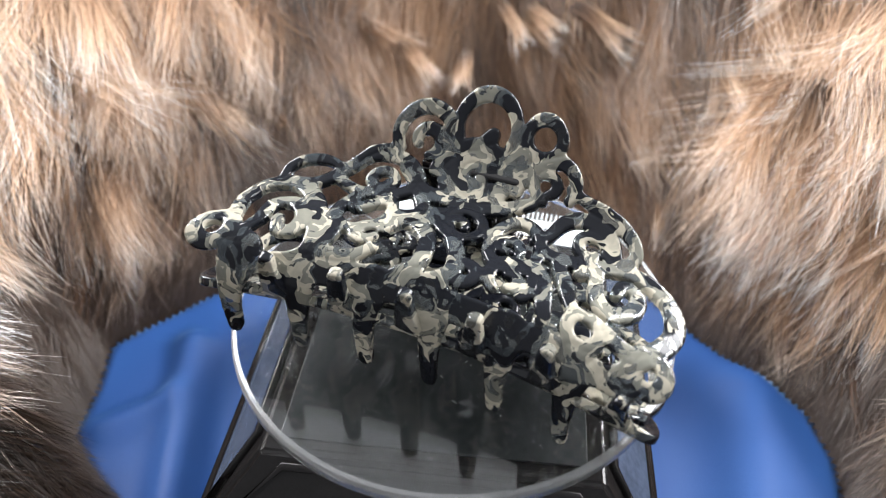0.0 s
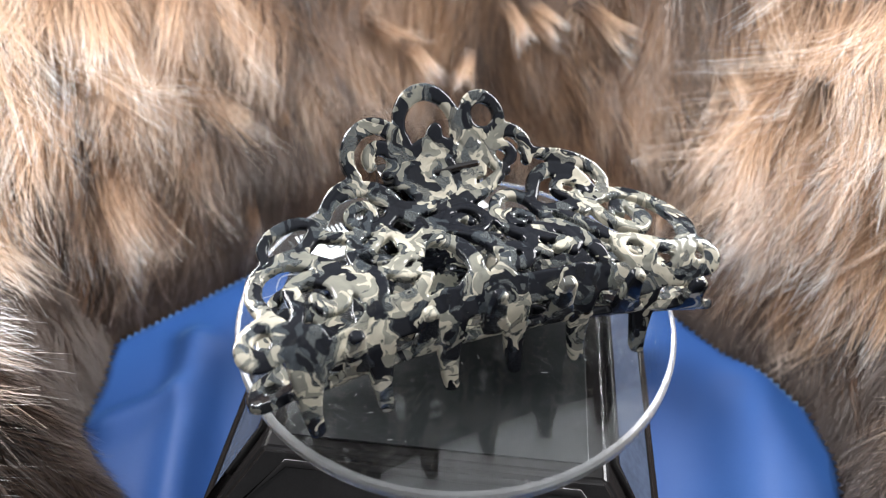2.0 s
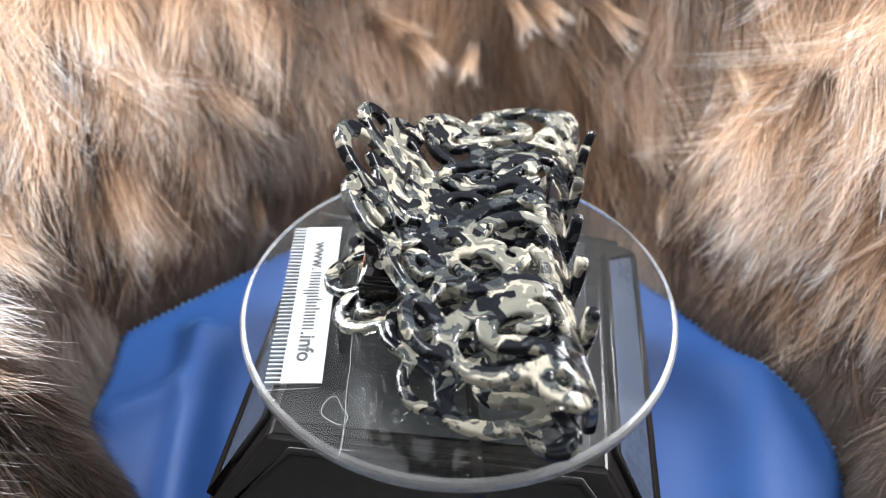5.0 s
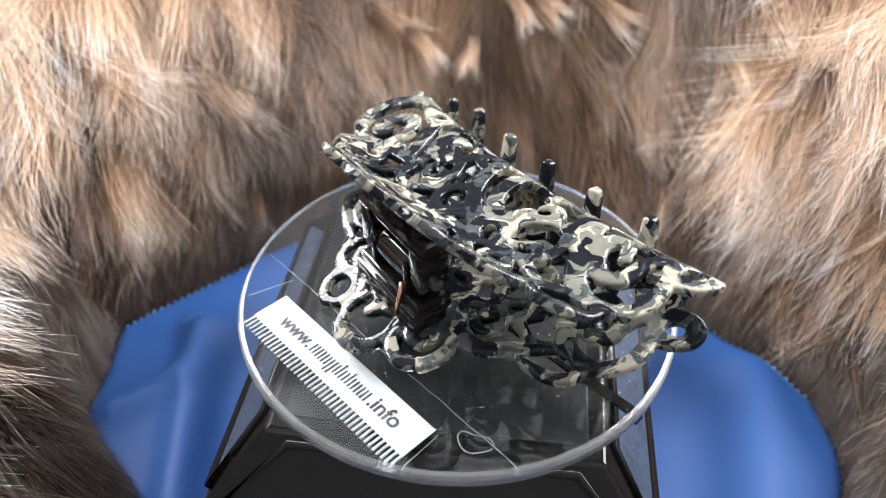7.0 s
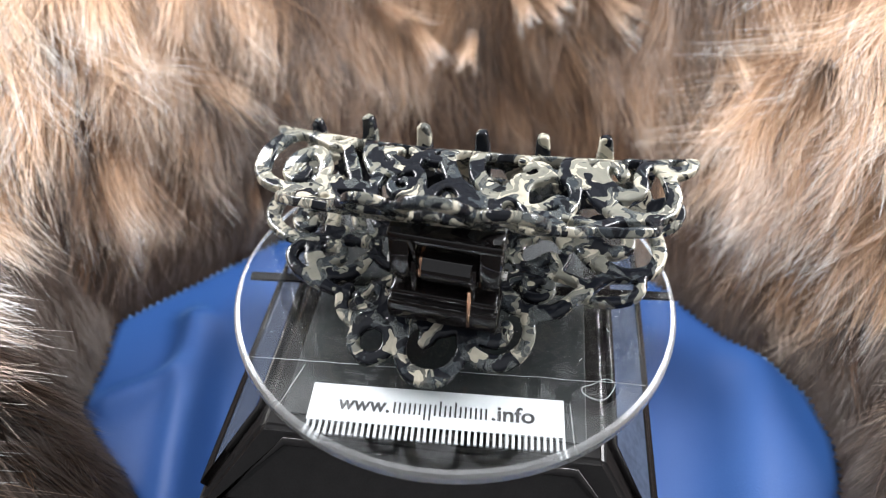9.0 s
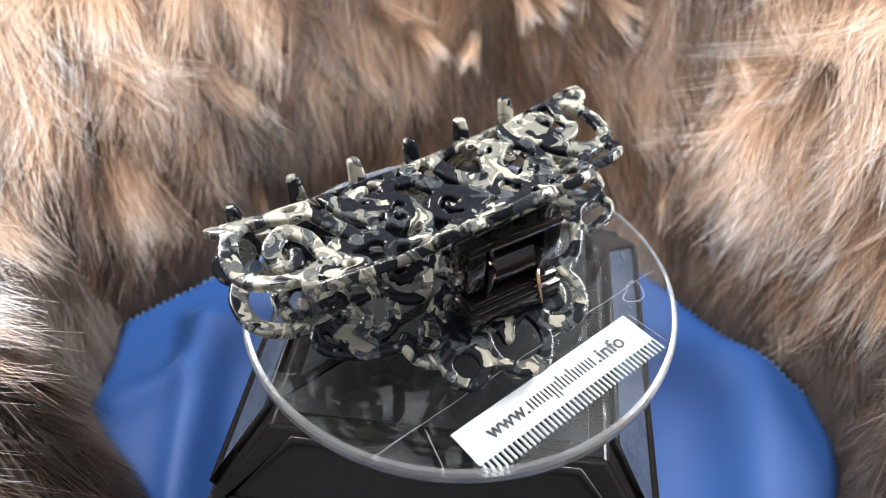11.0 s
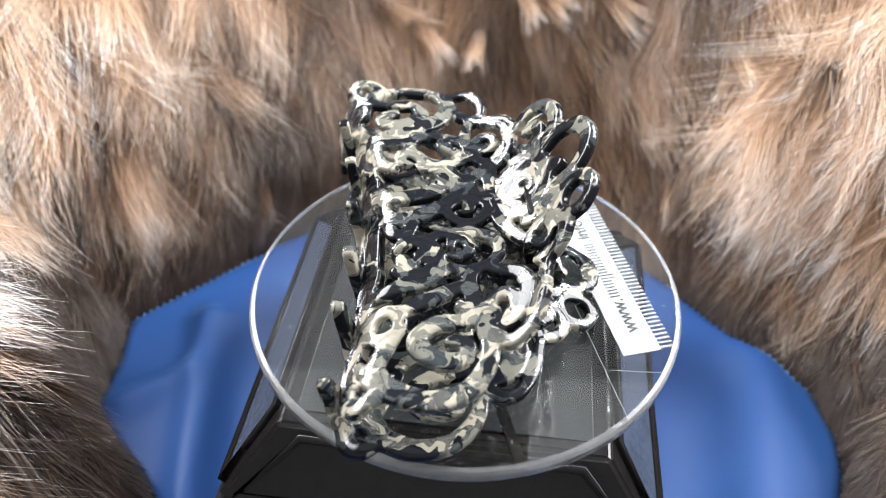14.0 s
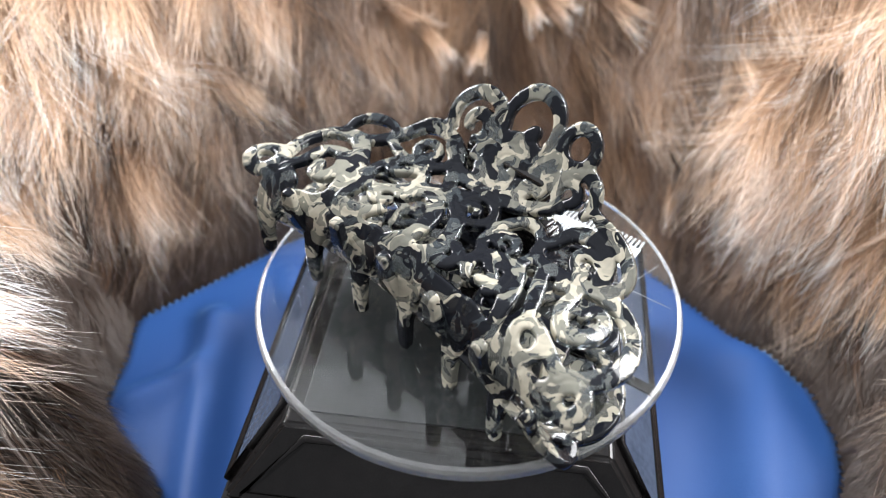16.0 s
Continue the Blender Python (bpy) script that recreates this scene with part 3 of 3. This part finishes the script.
class Sheet:
    """The curved sheet of one jaw: u along the clip, s up from the tips of the teeth, in millimetres."""

    def __init__(self, profile, flip, base):
        p = np.array(profile, float)
        n = len(p) - 1
        line = []
        for i in range(n):
            p0, p1, p2, p3 = (p[min(max(k, 0), n)] for k in (i - 1, i, i + 1, i + 2))
            f = np.linspace(0, 1, 24, endpoint=i == n - 1)[:, None]
            line.append(0.5 * (2 * p1 + (p2 - p0) * f + (2 * p0 - 5 * p1 + 4 * p2 - p3) * f ** 2 + (3 * p1 - p0 - 3 * p2 + p3) * f ** 3))
        # a straight run past both ends keeps the rims of the outermost pieces in shape
        line = np.concatenate(line)
        line = np.concatenate([line[:1] + (line[0] - line[1]) * 20, line, line[-1:] + (line[-1] - line[-2]) * 20])
        arms = np.hypot(*np.diff(p, axis=0).T)
        chord = np.concatenate([[0.0], np.cumsum(arms)])
        s = np.concatenate([np.linspace(chord[i], chord[i + 1], 24, endpoint=i == n - 1) for i in range(n)])
        s = np.concatenate([[s[0] - 20 * (s[1] - s[0])], s, [s[-1] + 20 * (s[-1] - s[-2])]])
        self.s, self.y, self.z, self.flip = s - base, line[:, 0], line[:, 1], flip

    def at(self, u, s):
        y, z = np.interp(s, self.s, self.y), np.interp(s, self.s, self.z)
        y = -(y - 0.0030 * u * u - (0.0 if self.flip else 0.02 * u))
        z = z + 0.05 * u + (1.0 if self.flip else -0.0008 * u * u)
        return np.stack([u, y, z], -1)

    def normal(self, u, s):
        d = np.cross(self.at(u + 0.3, s) - self.at(u - 0.3, s), self.at(u, s + 0.6) - self.at(u, s - 0.6))
        return d / np.linalg.norm(d, axis=-1, keepdims=True) * (-1 if self.flip else 1)


STROKES = []        # name, points (u, s), half widths: what the openwork is drawn with


def swell(n, hw):
    """Half widths that taper a little to both ends."""
    f = np.linspace(0, 1, n)
    return hw * (0.78 + 0.34 * np.sin(np.pi * f))


def curl(name, cu, cs, r, a0, a1, r1, hw, squash=1.0):
    """A ring, an arc or a spiral round (cu, cs), in degrees from +u towards +s."""
    n = max(24, int(abs(a1 - a0) / 9))
    a, rr = np.radians(np.linspace(a0, a1, n)), np.linspace(r, r1, n)
    pts = np.stack([cu + rr * np.cos(a), cs + rr * np.sin(a) * squash], -1)
    whole = abs(a1 - a0) == 360 and r == r1
    STROKES.append((name, pts, np.full(n, hw + 0.1) if whole else swell(n, hw + 0.2)))


def flow(name, hw, *knots):
    """A smooth stem through the knots."""
    p, m, out = np.array(knots, float), len(knots) - 1, []
    for i in range(m):
        p0, p1, p2, p3 = (p[min(max(k, 0), m)] for k in (i - 1, i, i + 1, i + 2))
        f = np.linspace(0, 1, 14)[:, None]
        out.append(0.5 * (2 * p1 + (p2 - p0) * f + (2 * p0 - 5 * p1 + 4 * p2 - p3) * f ** 2 + (3 * p1 - p0 - 3 * p2 + p3) * f ** 3))
    pts = np.concatenate(out)
    STROKES.append((name, pts, swell(len(pts), hw + 0.2)))


# crown
curl("crown_loop", 0.0, 60.7, 6.2, -28, 208, 6.2, 1.2)
curl("crown_loop", 12.4, 56.4, 6.0, -35, 215, 5.8, 1.3)
curl("scroll", 12.0, 55.4, 3.4, 250, -30, 1.9, 1.15)
curl("crown_ring", -12.2, 61.3, 3.7, 0, 360, 3.7, 1.2)
curl("crown_loop", -16.4, 53.6, 4.6, -70, 215, 4.4, 1.2)
curl("scroll", -15.0, 52.6, 2.4, 30, 250, 1.8, 1.0)
flow("stem", 1.4, (-0.4, 56.0), (-0.8, 58.0), (-1.6, 59.6))
flow("stem", 1.6, (6.2, 58.4), (7.0, 53.0), (8.6, 49.6))
flow("stem", 1.6, (-7.2, 58.0), (-9.0, 54.0), (-9.0, 49.4))
# rose under the crown
curl("rose_petal", 0.2, 50.2, 6.8, 20, 380, 6.4, 1.35)
curl("rose_petal", 0.2, 50.2, 4.4, 200, 520, 3.4, 1.35)
curl("rose_petal", 0.4, 50.3, 1.8, 0, 360, 1.8, 1.2)
# wing with the wide loop
curl("end_ring", 42.4, 23.2, 3.3, 0, 360, 3.3, 1.6)
curl("ring", 35.6, 18.8, 2.8, 0, 360, 2.8, 1.2)
flow("wing_loop", 1.5, (40.4, 26.4), (42.2, 34.0), (40.4, 39.4), (34.6, 40.4), (28.6, 35.4), (24.2, 27.6), (22.6, 21.5), (25.2, 18.6), (30.4, 17.6))
flow("scroll", 1.35, (37.6, 20.6), (35.4, 26.6), (35.4, 32.2), (31.8, 33.4), (27.8, 29.2), (27.4, 24.6), (30.4, 24.2), (32.0, 27.4))
flow("edge_stem", 1.25, (36.0, 40.6), (31.0, 41.8), (26.8, 46.0), (22.8, 50.6), (18.6, 52.4))
flow("top_loop", 1.0, (38.6, 40.8), (38.6, 45.0), (36.2, 47.2), (31.6, 47.8), (27.4, 46.2))
flow("wide_loop", 1.15, (26.6, 46.4), (22.4, 50.0), (17.2, 50.6), (13.0, 49.0), (11.0, 45.4), (14.4, 41.6), (21.4, 40.6), (27.6, 43.4))
curl("scroll", 18.6, 44.6, 3.0, 200, -170, 1.5, 0.95)
curl("round_loop", 17.8, 34.4, 5.2, 20, 380, 5.2, 1.15, 1.25)
flow("scroll", 1.1, (14.6, 38.6), (17.2, 37.6), (19.8, 35.4), (21.6, 37.6), (20.4, 40.6))
curl("scroll", 14.0, 27.4, 2.7, 140, -160, 1.7, 1.1)
flow("stem", 1.3, (25.6, 30.4), (22.4, 29.4), (20.4, 26.0), (20.6, 21.0), (14.8, 20.8), (11.2, 23.8))
# middle
flow("cream_loop", 1.4, (11.2, 29.6), (9.6, 33.2), (6.6, 33.6), (2.6, 29.4), (1.8, 22.8), (5.2, 19.8))
flow("arch_loop", 1.35, (7.6, 35.6), (2.0, 35.6), (-2.8, 30.0), (-4.8, 23.6), (-1.0, 20.2), (2.4, 21.6))
curl("round_loop", -1.4, 37.2, 4.3, 0, 360, 4.3, 1.15)
curl("scroll", -0.6, 36.8, 1.9, 200, -40, 1.3, 0.8)
flow("stem", 1.2, (3.0, 39.6), (6.4, 38.0), (9.6, 36.0), (12.6, 35.6))
flow("stem", 1.2, (5.0, 35.0), (8.4, 40.6), (11.4, 45.0))
flow("collar", 1.5, (14.6, 48.6), (9.0, 44.0), (2.0, 43.2), (-6.0, 44.0), (-13.0, 48.0))
curl("ring", -7.0, 24.0, 2.1, 0, 360, 2.1, 1.3)
curl("round_loop", -13.2, 35.8, 5.0, 0, 360, 5.0, 1.2, 1.45)
curl("scroll", -12.0, 35.0, 2.7, 210, -110, 1.5, 1.0)
curl("round_loop", -15.6, 26.6, 4.4, -50, 230, 4.2, 1.3)
curl("scroll", -15.4, 25.6, 1.9, 60, 280, 1.4, 0.9)
flow("stem", 1.4, (-19.4, 31.6), (-21.6, 27.0), (-23.6, 20.0))
# wing with the double loop
flow("edge_stem", 1.2, (-20.0, 53.4), (-24.0, 52.2), (-28.5, 51.4), (-33.8, 49.0), (-35.4, 45.4), (-33.0, 41.2))
curl("scroll", -26.8, 43.0, 3.4, 190, -150, 1.7, 1.0)
flow("round_loop", 1.3, (-18.2, 41.6), (-20.6, 46.6), (-24.6, 48.6), (-30.0, 47.2), (-32.2, 43.0))
flow("stem", 1.4, (-17.6, 38.4), (-20.4, 37.0), (-24.6, 37.8), (-32.0, 40.4))
flow("wing_loop", 1.5, (-29.6, 39.6), (-35.0, 41.4), (-40.0, 41.0), (-44.4, 37.6), (-45.4, 31.0), (-42.6, 24.4), (-38.2, 18.6), (-33.0, 15.8))
flow("scroll", 1.35, (-26.4, 35.6), (-29.4, 37.4), (-30.6, 31.6), (-34.0, 28.6), (-37.6, 31.8), (-37.8, 36.6), (-35.0, 37.6), (-34.0, 34.6))
curl("ring", -30.6, 22.4, 3.0, 0, 360, 3.0, 1.2)
flow("stem", 1.3, (-21.4, 36.8), (-24.6, 31.0), (-27.6, 25.4))
flow("stem", 1.3, (-33.2, 24.6), (-36.6, 23.0), (-39.8, 22.2))
curl("end_ring", -42.8, 21.2, 3.0, 0, 360, 3.0, 1.5)
# solid band over the teeth
flow("band", 2.4, (-40.0, 16.6), (-20.0, 17.2), (0.0, 17.0), (20.0, 17.2), (36.0, 16.0))

STEP = 0.34
GRID_U, GRID_S = np.arange(-49.5, 49.6, STEP), np.arange(-4.0, 69.5, STEP)


def stroke_field(pts, widths):
    """Signed distance in millimetres from every grid point to one stroke."""
    d = np.full((len(GRID_U), len(GRID_S)), 9.0)
    i0, i1 = np.searchsorted(GRID_U, (pts[:, 0].min() - 6, pts[:, 0].max() + 6))
    j0, j1 = np.searchsorted(GRID_S, (pts[:, 1].min() - 6, pts[:, 1].max() + 6))
    uu, ss = np.meshgrid(GRID_U[i0:i1], GRID_S[j0:j1], indexing="ij")
    best = np.full(uu.shape, 9.0)
    for (ax, ay), (bx, by), wa, wb in zip(pts[:-1], pts[1:], widths[:-1], widths[1:]):
        dx, dy = bx - ax, by - ay
        f = np.clip(((uu - ax) * dx + (ss - ay) * dy) / (dx * dx + dy * dy + 1e-9), 0, 1)
        best = np.minimum(best, np.hypot(uu - ax - f * dx, ss - ay - f * dy) - (wa + (wb - wa) * f))
    d[i0:i1, j0:j1] = best
    return d


def tooth_strokes(first_tooth, tall_end):
    for k in range(6):
        u = first_tooth + 13.45 * k
        end = (7.0 if k == 0 else 3.1) if tall_end else (-1.9, -1.9, -1.9, -1.7, -0.8, 1.0)[k]
        lean = (0.9, -1.2, 1.4, -0.8, 1.1, -1.3)[k]
        f = np.linspace(0, 1, 16)
        pts = np.stack([u + 0.4 * np.sin(f * 4) + lean * np.maximum(0, f - 0.6), end + 1.4 + (16.5 - end - 1.4) * f], -1)
        yield "tooth", pts, 1.4 + 1.1 * f + 1.5 * f ** 3


def make_jaw(name, sheet, first_tooth, tall_end, label):
    """One moulded openwork half: strokes melt into each other with small fillets, rims are rounded, and each stroke is a part."""
    strokes = STROKES + list(tooth_strokes(first_tooth, tall_end))
    fields = np.stack([stroke_field(p, w) for _, p, w in strokes])
    body = fields[0]
    for d in fields[1:]:
        h = np.clip(0.5 + 0.5 * (body - d) / 0.7, 0, 1)
        body = body + (d - body) * h - 0.7 * h * (1 - h)
    owner = fields.argmin(0)
    two = np.partition(fields, 1, axis=0)[:2]
    valley = np.exp(-((two[1] - two[0]) / 0.45) ** 2) * np.clip(-two[1] / 0.5, 0, 1)
    inside = body < 0
    # pull the grid points next to the outline onto it, so that the rim runs smooth
    gu, gs = np.gradient(body, STEP)
    ln = np.maximum(np.hypot(gu, gs), 0.3)
    uu, ss = np.meshgrid(GRID_U, GRID_S, indexing="ij")
    cells = inside[:-1, :-1].astype(int) + inside[1:, :-1] + inside[:-1, 1:] + inside[1:, 1:] >= 2
    used = np.zeros(inside.shape, bool)
    for di, dj in ((0, 0), (1, 0), (0, 1), (1, 1)):
        used[di:di + cells.shape[0], dj:dj + cells.shape[1]] |= cells
    rim = np.zeros(inside.shape, bool)
    open_cell = np.ones((cells.shape[0] + 2, cells.shape[1] + 2), bool)
    open_cell[1:-1, 1:-1] = ~cells
    for di, dj in ((0, 0), (1, 0), (0, 1), (1, 1)):
        rim |= open_cell[di:di + inside.shape[0], dj:dj + inside.shape[1]]
    rim &= used
    pull = np.where(rim, body / ln, 0.0)
    pull = np.clip(pull, -STEP, STEP)
    uu, ss = uu - pull * gu / ln, ss - pull * gs / ln
    depth = np.where(rim, 0.0, np.maximum(-body, 0.0))
    tall = 0.62 + 0.40 * np.sqrt(1 - (1 - np.clip(depth / 0.55, 0, 1)) ** 2) + 0.08 * np.clip(depth / 2.0, 0, 1) - 0.16 * valley * np.clip(depth / 0.8, 0, 1)
    toothy = np.clip((14.0 - ss) / 4.0, 0, 1)
    tall = tall * (1 + 0.15 * toothy)
    mid, nrm = sheet.at(uu, ss), sheet.normal(uu, ss)
    upper, lower = (mid + nrm * tall[..., None]) * 0.001, (mid - nrm * tall[..., None] * 0.9) * 0.001
    size = inside.size
    points = np.concatenate([upper.reshape(-1, 3), lower.reshape(-1, 3)])
    index = np.arange(size).reshape(inside.shape)
    quads, owners = [], []

    def add(q, o):
        quads.append(q.reshape(-1, 4))
        owners.append(o.reshape(-1))

    ci, cj = np.nonzero(cells)
    corner = [index[ci + di, cj + dj] for di, dj in ((0, 0), (1, 0), (1, 1), (0, 1))]
    cell_owner = owner[ci, cj]
    turn = -1 if sheet.flip else 1
    add(np.stack(corner[::turn], -1), cell_owner)
    add(np.stack([c + size for c in corner][::-turn], -1), cell_owner)
    padded = ~open_cell
    for (di, dj), (c0, c1) in {(0, -1): (0, 1), (1, 0): (1, 2), (0, 1): (2, 3), (-1, 0): (3, 0)}.items():
        edge = ~padded[ci + 1 + di, cj + 1 + dj]
        a, b = corner[c0][edge], corner[c1][edge]
        add(np.stack([a, a + size, b + size, b][::turn], -1), cell_owner[edge])
    quads, owners = np.concatenate(quads), np.concatenate(owners)
    # normals of the whole half, so that no seam shows between its parts
    fn = np.cross(points[quads[:, 2]] - points[quads[:, 0]], points[quads[:, 3]] - points[quads[:, 1]])
    vn = np.zeros_like(points)
    for k in range(4):
        np.add.at(vn, quads[:, k], fn)
    vn /= np.maximum(np.linalg.norm(vn, axis=1, keepdims=True), 1e-12)

    def piece(title, pick, parent):
        q = quads[pick]
        keep, local = np.unique(q, return_inverse=True)
        me = bpy.data.meshes.new(title)
        me.from_pydata(points[keep].tolist(), [], local.reshape(-1, 4).tolist())
        me.materials.append(RESIN)
        me.shade_smooth()
        me.normals_split_custom_set_from_vertices(vn[keep].tolist())
        ob = new(title, me)
        ob.parent = parent
        return ob

    band = next(k for k, st in enumerate(strokes) if st[0] == "band")
    jaw = tagged(piece(name, owners == band, claw), label)
    for k, st in enumerate(strokes):
        if k != band and (owners == k).any():
            piece(st[0], owners == k, jaw)
    return jaw


make_jaw("upper_jaw", Sheet(UPPER, False, 2.3), -30.7, False, "upper half of the clip with scrolls and crown")
make_jaw("lower_jaw", Sheet(LOWER, True, -2.9), -39.8, True, "lower half of the clip with scrolls and crown")


def make_hinge():
    mm = 0.001
    u0, u1 = -9.6, 12.2
    # upper leaf: a rounded bar with two broad cheeks and a slot between them
    bm = bmesh.new()
    box(bm, u0 * mm, u1 * mm, -17.8 * mm, -11.0 * mm, 23.6 * mm, 26.2 * mm, 0.0009)
    hinge = part("hinge", bm, HINGE, claw, "glossy black spring hinge", crisp=True)
    for a, b in ((u0 + 0.2, u0 + 4.4), (u1 - 4.4, u1 - 0.2)):
        bm = bmesh.new()
        box(bm, a * mm, b * mm, -17.6 * mm, -10.5 * mm, 14.6 * mm, 24.8 * mm, 0.0008)
        part("cheek", bm, HINGE, hinge, crisp=True)
    # lower leaf: a ribbed bar on the other half with two tongues up to the barrel
    bm = bmesh.new()
    box(bm, u0 * mm, u1 * mm, -19.6 * mm, -11.5 * mm, 5.4 * mm, 10.4 * mm, 0.0009)
    part("lower_bracket", bm, HINGE, hinge, crisp=True)
    bm = bmesh.new()
    box(bm, (u0 + 0.5) * mm, (u1 - 0.5) * mm, -18.4 * mm, -11.5 * mm, 9.9 * mm, 12.2 * mm, 0.0006)
    part("rib", bm, HINGE, hinge, crisp=True)
    for a in (u0 + 4.6, u1 - 5.8):
        bm = bmesh.new()
        box(bm, a * mm, (a + 1.2) * mm, -18.0 * mm, -11.2 * mm, 10.8 * mm, 19.8 * mm, 0.0004)
        part("tongue", bm, HINGE, hinge, crisp=True)
    y, z = -14.2, 16.6
    bm = bmesh.new()
    rod(bm, ((u0 + 6.6) * mm, y * mm, z * mm), ((u1 - 4.8) * mm, y * mm, z * mm), 0.0036, 40)
    part("barrel", bm, HINGE, hinge, crisp=True)
    bm = bmesh.new()
    rod(bm, (u0 * mm, y * mm, z * mm), (u1 * mm, y * mm, z * mm), 0.0012, 20)
    part("axle", bm, STEEL, hinge, crisp=True)
    for u in (u0 - 0.2, u1 + 0.2):
        bm = bmesh.new()
        rod(bm, ((u - 0.5) * mm, y * mm, z * mm), ((u + 0.5) * mm, y * mm, z * mm), 0.0012, 20)
        part("pin", bm, STEEL, hinge, "bright steel pin end", crisp=True)
    bm = bmesh.new()
    coil = [Vector(((u0 + 5.9 + 0.9 * k / 36) * mm, y * mm + 0.0030 * math.cos(k * math.pi / 6), z * mm + 0.0030 * math.sin(k * math.pi / 6))) for k in range(37)]
    sweep(bm, coil, [Vector((1, 0, 0))] * 37, 0.0003, 0.0003, sides=10)
    part("spring_coil", bm, COPPER, hinge, "copper spring turns")
    bm = bmesh.new()
    rod(bm, (6.4 * mm, -18.1 * mm, 14.6 * mm), (6.8 * mm, -20.2 * mm, 7.2 * mm), 0.00042, 14)
    part("spring_wire", bm, COPPER, hinge, "copper spring wire")
    bm = bmesh.new()
    rod(bm, ((u0 + 6.0) * mm, -17.4 * mm, 18 * mm), ((u0 + 4.6) * mm, -18.1 * mm, 25.0 * mm), 0.00042, 14)
    part("spring_wire", bm, HINGE, hinge, "dark spring wire")


make_hinge()

# ---- what turns ----
TURN = [
    (0.0, -168.9), (0.5, -159.0), (1.0, -148.5), (1.5, -137.7), (2.0, -126.9), (2.5, -116.4), (3.0, -106.2), (3.5, -95.8),
    (4.0, -85.1), (4.6, -72.3), (5.2, -59.4), (5.8, -46.6), (6.5, -31.6), (7.0, -21.0), (7.5, -10.6), (8.0, -0.5),
    (8.5, 9.8), (9.0, 20.5), (9.6, 33.6), (10.2, 46.7), (10.9, 62.0), (11.5, 75.0), (12.0, 85.7), (12.5, 96.1),
    (13.0, 106.2), (13.5, 116.9), (14.0, 127.7), (14.5, 138.1), (15.0, 148.5), (15.5, 158.6), (16.0, 168.6),
]
CLAW_YAW = -31.34


def motions():
    hub = stand.matrix_world.inverted()
    walk(disc, [(t, hub @ pose(0, 0, DISC_Z, 0, 0, a)) for t, a in TURN])
    walk(card, [(t, pose(0, 0, DISC_Z, 0, 0, a)) for t, a in TURN])
    walk(claw, [(t, pose(0, 0, CLAW_Z, 0, 0, a + CLAW_YAW)) for t, a in TURN])


motions()
